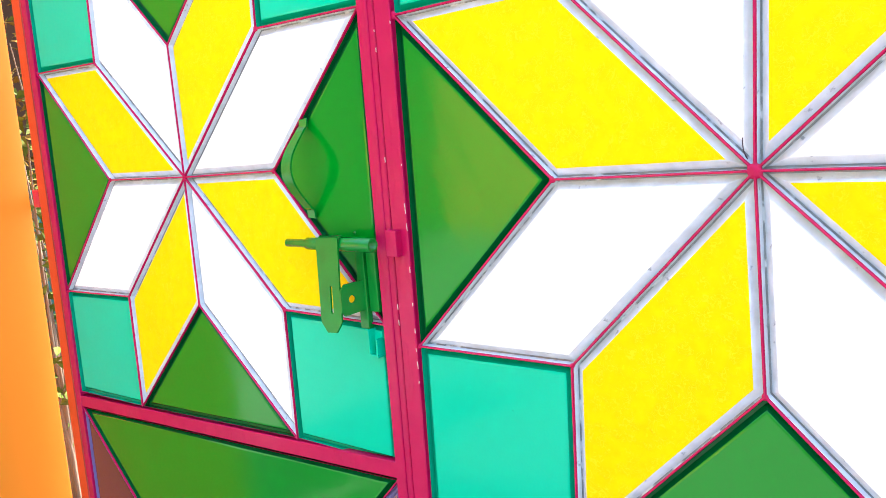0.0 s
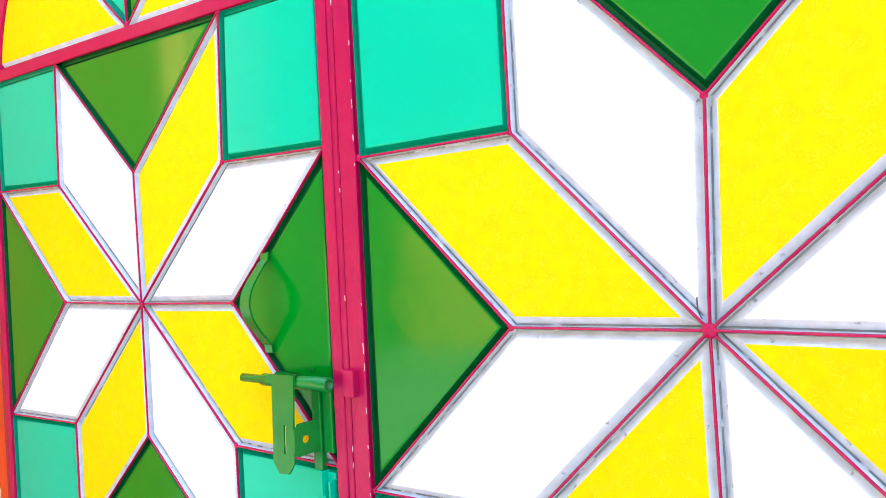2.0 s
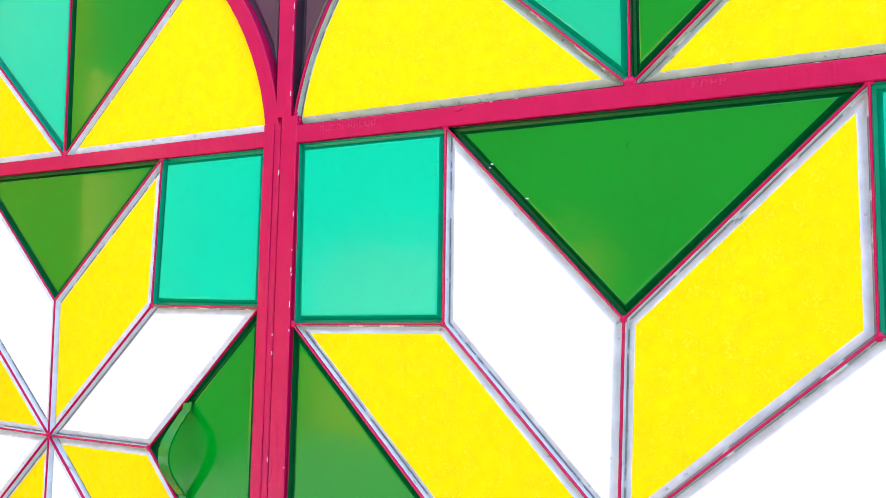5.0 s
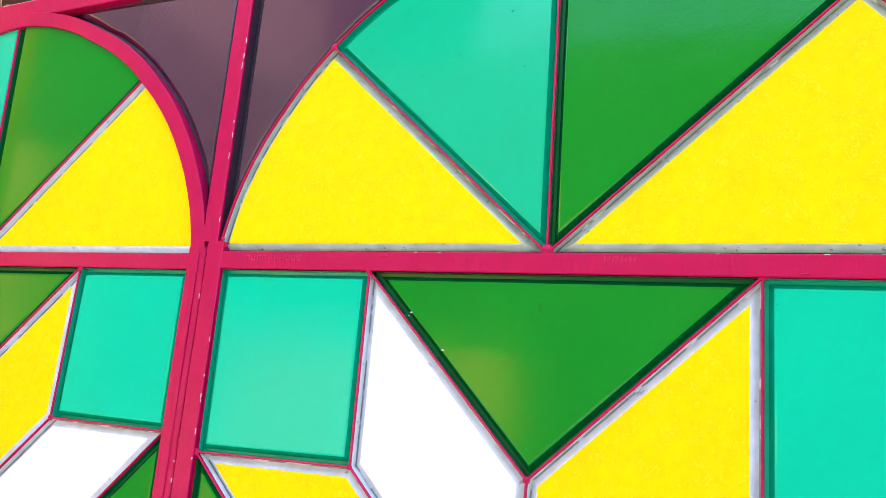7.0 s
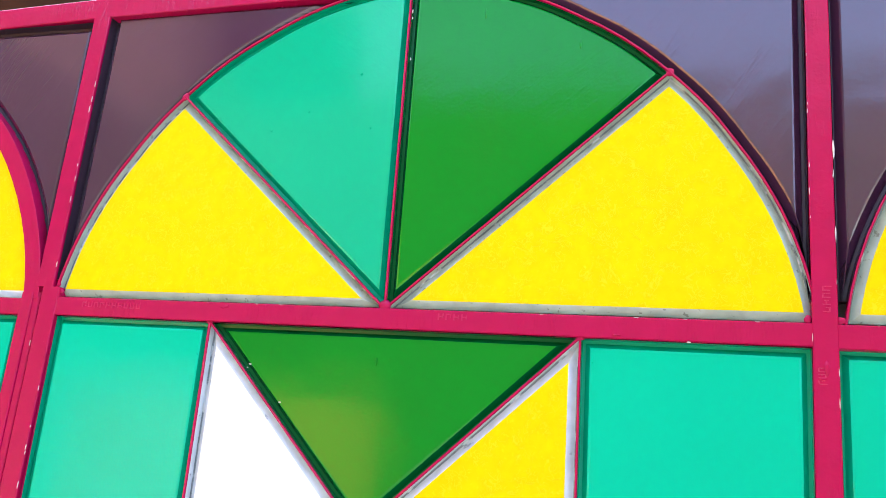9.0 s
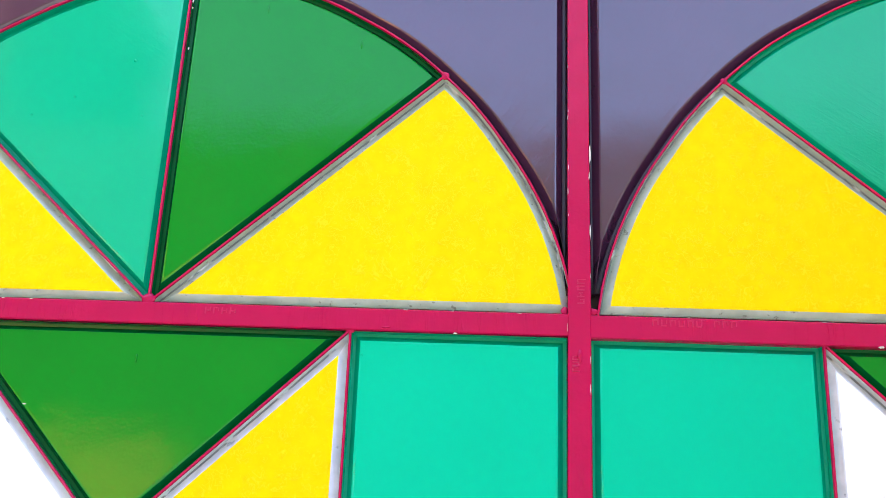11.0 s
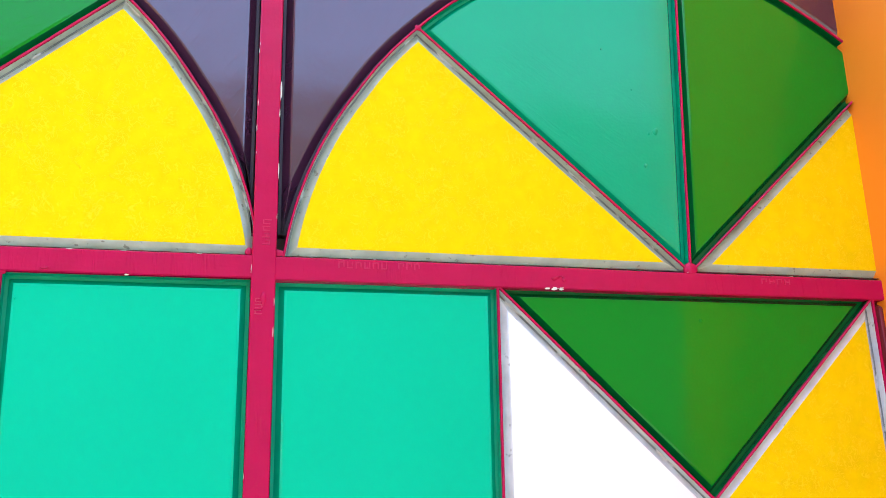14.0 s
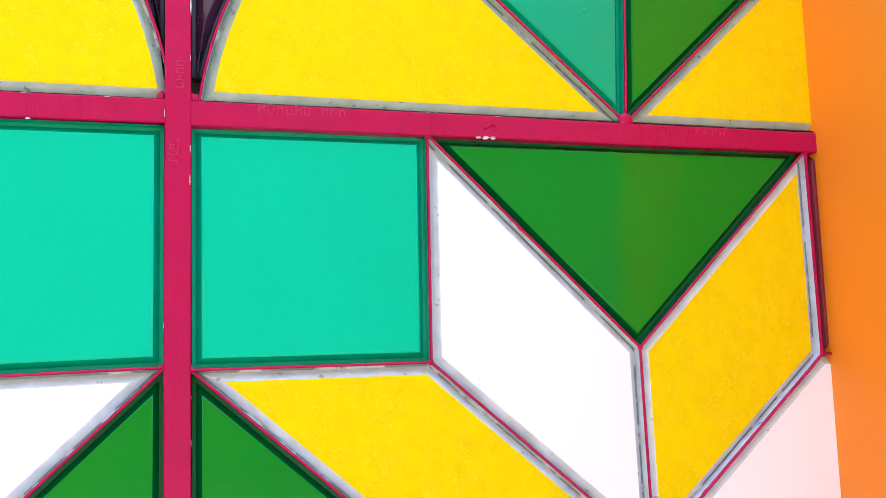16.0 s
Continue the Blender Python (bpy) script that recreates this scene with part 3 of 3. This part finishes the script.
bm = bmesh.new()
path = [(-0.001, 0.094), (-0.003, 0.080), (-0.010, 0.074)] + [(-0.012 - 0.036 * math.sin(math.pi * i / 30), 0.070 - 0.14 * i / 30) for i in range(31)] + [(-0.010, -0.074), (-0.003, -0.080), (-0.001, -0.096)]
rows = []
for i, (y, z) in enumerate(path):
    p, q = path[max(i - 1, 0)], path[min(i + 1, len(path) - 1)]
    d = Vector((q[0] - p[0], q[1] - p[1])).normalized()
    w = 0.0105 + 0.0015 * math.cos(math.pi * (i - 18) / 18)
    rows.append([bm.verts.new((-0.757 + u * w, y + d.y * t, 1.173 + 0.88 * z - d.x * t)) for u, t in ((-1, -0.0016), (1, -0.0016), (1, 0.0016), (-1, 0.0016))])
for a, b in zip(rows, rows[1:]):
    for k in range(4):
        bm.faces.new((a[k], a[(k + 1) % 4], b[(k + 1) % 4], b[k]))
bm.faces.new(rows[0])
bm.faces.new(rows[-1])
handle = part("pull_handle", bm, LATCH, door, "green bowed strap handle")
for z in (1.255, 1.248, 1.098, 1.090):
    weld([(-0.757 + random.uniform(-0.004, 0.004), z)], handle, 0.004, LATCH, "rivet")

# a stub of black wire at the star's hub
bm = bmesh.new()
for k in range(8):
    u = k / 7
    c = Vector((-0.012 + 0.009 * u, -0.004 - 0.012 * math.sin(2.2 * u), 1.187 - 0.024 * u))
    for i in range(5):
        bm.verts.new(c + Vector((0.0008 * math.cos(i * 1.2566), 0.0008 * math.sin(i * 1.2566), 0)))
bm.verts.ensure_lookup_table()
for k in range(7):
    for i in range(5):
        bm.faces.new((bm.verts[5 * k + i], bm.verts[5 * k + (i + 1) % 5], bm.verts[5 * k + 5 + (i + 1) % 5], bm.verts[5 * k + 5 + i]))
part("wire_stub", bm, BACK, gate, "black wire stub")

# bolt keeper on the fixed post, hinge to the pillar
box_part("bolt_keeper", (-0.574, -0.016, 1.030), (-0.551, 0.0, 1.072), PINK, gate, 0.0015, "pink steel bolt keeper")
weld([(-0.578, 1.062), (-0.579, 1.046), (-0.580, 1.038), (-0.545, 1.048), (-0.560, 1.076)], gate, 0.0065)
box_part("hinge_strap", (-1.875, 0.028, 1.101), (-1.75, 0.040, 1.146), PINK, gate, 0.002, "crimson painted flat hinge strap")
rail(gate, -1.75, 1.80, 2.300, 2.340, 0.045, "upper_rail")
for x in (-1.72, -1.30, -0.93, -0.57, 0.0, 0.575, 1.15, 1.72):
    post(gate, x - 0.012, x + 0.012, 2.235, 2.30, 0.002, 0.02, "spacer")


# ---------- rolled-in marks, chips of paint ----------
def marks(x0, x1, z, count, height, upright=False, y=-0.0018):
    """Rolled-in lettering that cannot be read: small raised bars."""
    bm = bmesh.new()
    step = (x1 - x0) / count
    for i in range(count):
        u = x0 + step * (i + 0.5)
        for du, dv, w, h in ((-0.28, 0, 0.16, 1.0), (0.05, random.choice((-0.42, 0.42, 0.0)), 0.5, 0.18), (0.28, random.choice((0, 0.2)), 0.14, random.choice((1.0, 0.6)))):
            cu, cv, w, h = u + du * step, z + dv * height, w * step, h * height
            if upright:
                add_box(bm, (cv - h / 2, y - 0.0004, cu - w / 2), (cv + h / 2, y + 0.0006, cu + w / 2))
            else:
                add_box(bm, (cu - w / 2, y - 0.0004, cv - h / 2), (cu + w / 2, y + 0.0006, cv + h / 2))
    return tagged(part("rolled_mark", bm, GLINTPINK, gate, "raised rolled-in mark on the pink steel"), kind="stuff")


marks(0.664, 0.729, 1.7065, 6, 0.0085)
marks(0.740, 0.771, 1.7070, 3, 0.0085)
marks(0.088, 0.132, 1.7055, 4, 0.0085)
marks(-0.491, -0.382, 1.7040, 10, 0.008)
marks(1.263, 1.313, 1.7045, 4, 0.008)
marks(1.727, 1.762, 0.5765, 4, 0.009, True, -0.0033)
marks(1.640, 1.662, 0.5700, 3, 0.009, True, -0.0033)


def chips(owner, spots, front=-0.0036):
    """Flakes where pale undercoat shows through."""
    bm = bmesh.new()
    for x, z, w, h in spots:
        pts = [(x + w * 0.5 * math.cos(a) * random.uniform(0.6, 1.1), z + h * 0.5 * math.sin(a) * random.uniform(0.6, 1.1)) for a in [2 * math.pi * i / 9 for i in range(9)]]
        lo = [bm.verts.new((px, front + 0.001, pz)) for px, pz in pts]
        hi = [bm.verts.new((px, front, pz)) for px, pz in pts]
        bm.faces.new(hi)
        for i in range(9):
            bm.faces.new((lo[i], lo[(i + 1) % 9], hi[(i + 1) % 9], hi[i]))
    return tagged(part("paint_chip", bm, CHIP, owner), kind="stuff")


spots = []
for x, lo, hi, n in ((-0.5378, 0.75, 1.70, 16), (0.5605, 1.0, 2.2, 9), (0.5885, 1.0, 2.2, 9), (-0.5715, 0.9, 1.75, 6), (-0.552, 1.75, 2.2, 8)):
    for _ in range(n):
        spots.append((x + random.uniform(-0.0008, 0.0008), random.uniform(lo, hi), random.uniform(0.0005, 0.0011), random.uniform(0.003, 0.014)))
for x0, x1, z, n in ((-0.5, 0.55, 1.7138, 7), (0.6, 1.45, 1.7132, 10), (0.93, 0.965, 1.6845, 6)):
    for _ in range(n):
        spots.append((random.uniform(x0, x1), z + random.uniform(-0.0008, 0.0008), random.uniform(0.002, 0.007), random.uniform(0.0007, 0.0013)))
spots += [(0.5895, 1.939, 0.0026, 0.034), (0.5890, 1.828, 0.0018, 0.026), (0.5885, 1.905, 0.0014, 0.012)]
spots += [(0.941, 1.6838, 0.009, 0.0036), (0.951, 1.6832, 0.010, 0.0042), (0.960, 1.6830, 0.008, 0.0034), (0.418, 1.6845, 0.005, 0.002)]
chips(gate, spots)
chips(gate, [(-0.187, 1.627, 0.005, 0.0022), (-0.190, 1.622, 0.002, 0.002), (-0.132, 1.576, 0.006, 0.0022), (0.003, 2.182, 0.0022, 0.008), (0.004, 2.170, 0.0015, 0.004),
             (0.008, 2.100, 0.002, 0.006)], 0.0032)


def sag(x, z, wide, high, mat, face=0.0052):
    """A hardened run or drip of paint, or a small knock, standing out of a sheet face."""
    bm = bmesh.new()
    bmesh.ops.create_icosphere(bm, subdivisions=2, radius=1.0, matrix=Matrix.Translation((x, face, z)) @ Matrix.Diagonal((wide / 2, 0.0016, high / 2, 1)))
    for v in bm.verts:
        v.co += Vector((noise.noise(v.co * 190), 0, noise.noise(v.co * 190 + Vector((4, 2, 8))))) * wide * 0.3
    return part("paint_run", bm, mat, gate, smooth=True)


for x, z, wide, high in ((1.126, 1.926, 0.009, 0.012), (1.117, 1.922, 0.005, 0.006), (1.106, 1.871, 0.006, 0.007), (1.052, 2.052, 0.004, 0.004), (1.095, 1.990, 0.003, 0.003)):
    sag(x, z, wide, high, SEAGREEN)
for x, z, wide, high in ((1.166, 1.647, 0.006, 0.005), (0.264, 2.110, 0.004, 0.020), (0.120, 2.170, 0.003, 0.022), (0.005, 1.640, 0.003, 0.012)):
    sag(x, z, wide, high, GREEN)
for x, z, wide, high in ((-0.150, 2.020, 0.003, 0.003), (-0.070, 2.080, 0.003, 0.004), (-0.210, 1.990, 0.003, 0.003), (0.300, 1.655, 0.003, 0.003), (-0.045, 1.990, 0.002, 0.003)):
    sag(x, z, wide, high, AQUA if z > 1.7 else TEAL)
for x, z, wide, high in ((0.957, 1.6985, 0.022, 0.003), (0.966, 1.6960, 0.006, 0.006), (0.575, 1.660, 0.006, 0.020), (0.570, 1.648, 0.010, 0.004), (-0.240, 1.708, 0.014, 0.004), (0.330, 1.690, 0.010, 0.003)):
    sag(x, z, wide, high, PINK, -0.0015 if x > 0.6 or x < 0.5 else -0.003)

# ---------- yard behind the gate ----------
def joined_leaves(name, places, length, mat, parent=None):
    verts, faces = [], []
    for p, r in places:
        m = Matrix.Translation(p) @ Euler((random.uniform(-r, r), random.uniform(-r, r), random.uniform(0, 6.3))).to_matrix().to_4x4()
        s = length * random.uniform(0.6, 1.3)
        o = len(verts)
        for q in ((0, 0, 0), (0.22, 0.4, 0.1), (0, 1, -0.08), (-0.22, 0.4, 0.1), (0, 0.5, 0.02)):
            verts.append(m @ (Vector(q) * s))
        faces += [(o, o + 1, o + 4), (o + 1, o + 2, o + 4), (o + 2, o + 3, o + 4), (o + 3, o, o + 4)]
    me = bpy.data.meshes.new(name)
    me.from_pydata([tuple(v) for v in verts], [], faces)
    me.materials.append(mat)
    ob = new(name, me)
    ob.parent = parent
    return ob


def shrub(x, y, height, spread, leaves, mat):
    s = tagged(thing("shrub", "", ""), "leafy garden shrub with thin brown stems", "plant", group="shrubs behind the gate")
    ends = []
    for k in range(7):
        a, lean = random.uniform(0, 6.3), random.uniform(0.1, 1.0) * spread
        pts = [Vector((x + lean * t * t * math.cos(a) + 0.02 * math.sin(5 * t + k), y + lean * t * t * math.sin(a), -0.1 + (height + 0.1) * t * random.uniform(0.95, 1.05))) for t in [i / 6 for i in range(7)]]
        bm = bmesh.new()
        rows = []
        for i, p in enumerate(pts):
            r = 0.011 * (1 - i / 7.5)
            rows.append([bm.verts.new(p + Vector((r * math.cos(q), r * math.sin(q), 0))) for q in [2 * math.pi * j / 6 for j in range(6)]])
        for p, q in zip(rows, rows[1:]):
            for j in range(6):
                bm.faces.new((p[j], p[(j + 1) % 6], q[(j + 1) % 6], q[j]))
        part("stem", bm, BARK, s, smooth=True)
        ends += pts[2:]
    places = []
    for _ in range(leaves):
        c = random.choice(ends)
        places.append((c + Vector([random.gauss(0, 0.09) for _ in range(3)]), 1.2))
    tagged(joined_leaves("crown", places, 0.075, mat, s), kind="stuff")
    return s


shrub(-2.75, 0.42, 1.25, 0.25, 260, LEAF)
shrub(-3.5, 0.85, 1.7, 0.45, 420, LEAF)
shrub(-4.5, 1.25, 2.5, 0.6, 520, DRY)
shrub(-2.3, 0.95, 2.95, 0.5, 380, DRY)
litter = joined_leaves("leaf_litter", [(Vector((random.uniform(-5.9, -1.9), random.uniform(0.32, 2.6), -0.098 + random.uniform(0, 0.04))), 0.6) for _ in range(2600)], 0.07, DRY)
tagged(litter, "dry brown fallen leaves on the soil", "leaf litter", kind="stuff")
beam = tagged(box_part("roof_beam", (-6.205, 0.9, 2.72), (0.2, 1.0, 2.95), TIMBER, None, 0.006), "dark brown timber roof beam behind the gate", "beam")
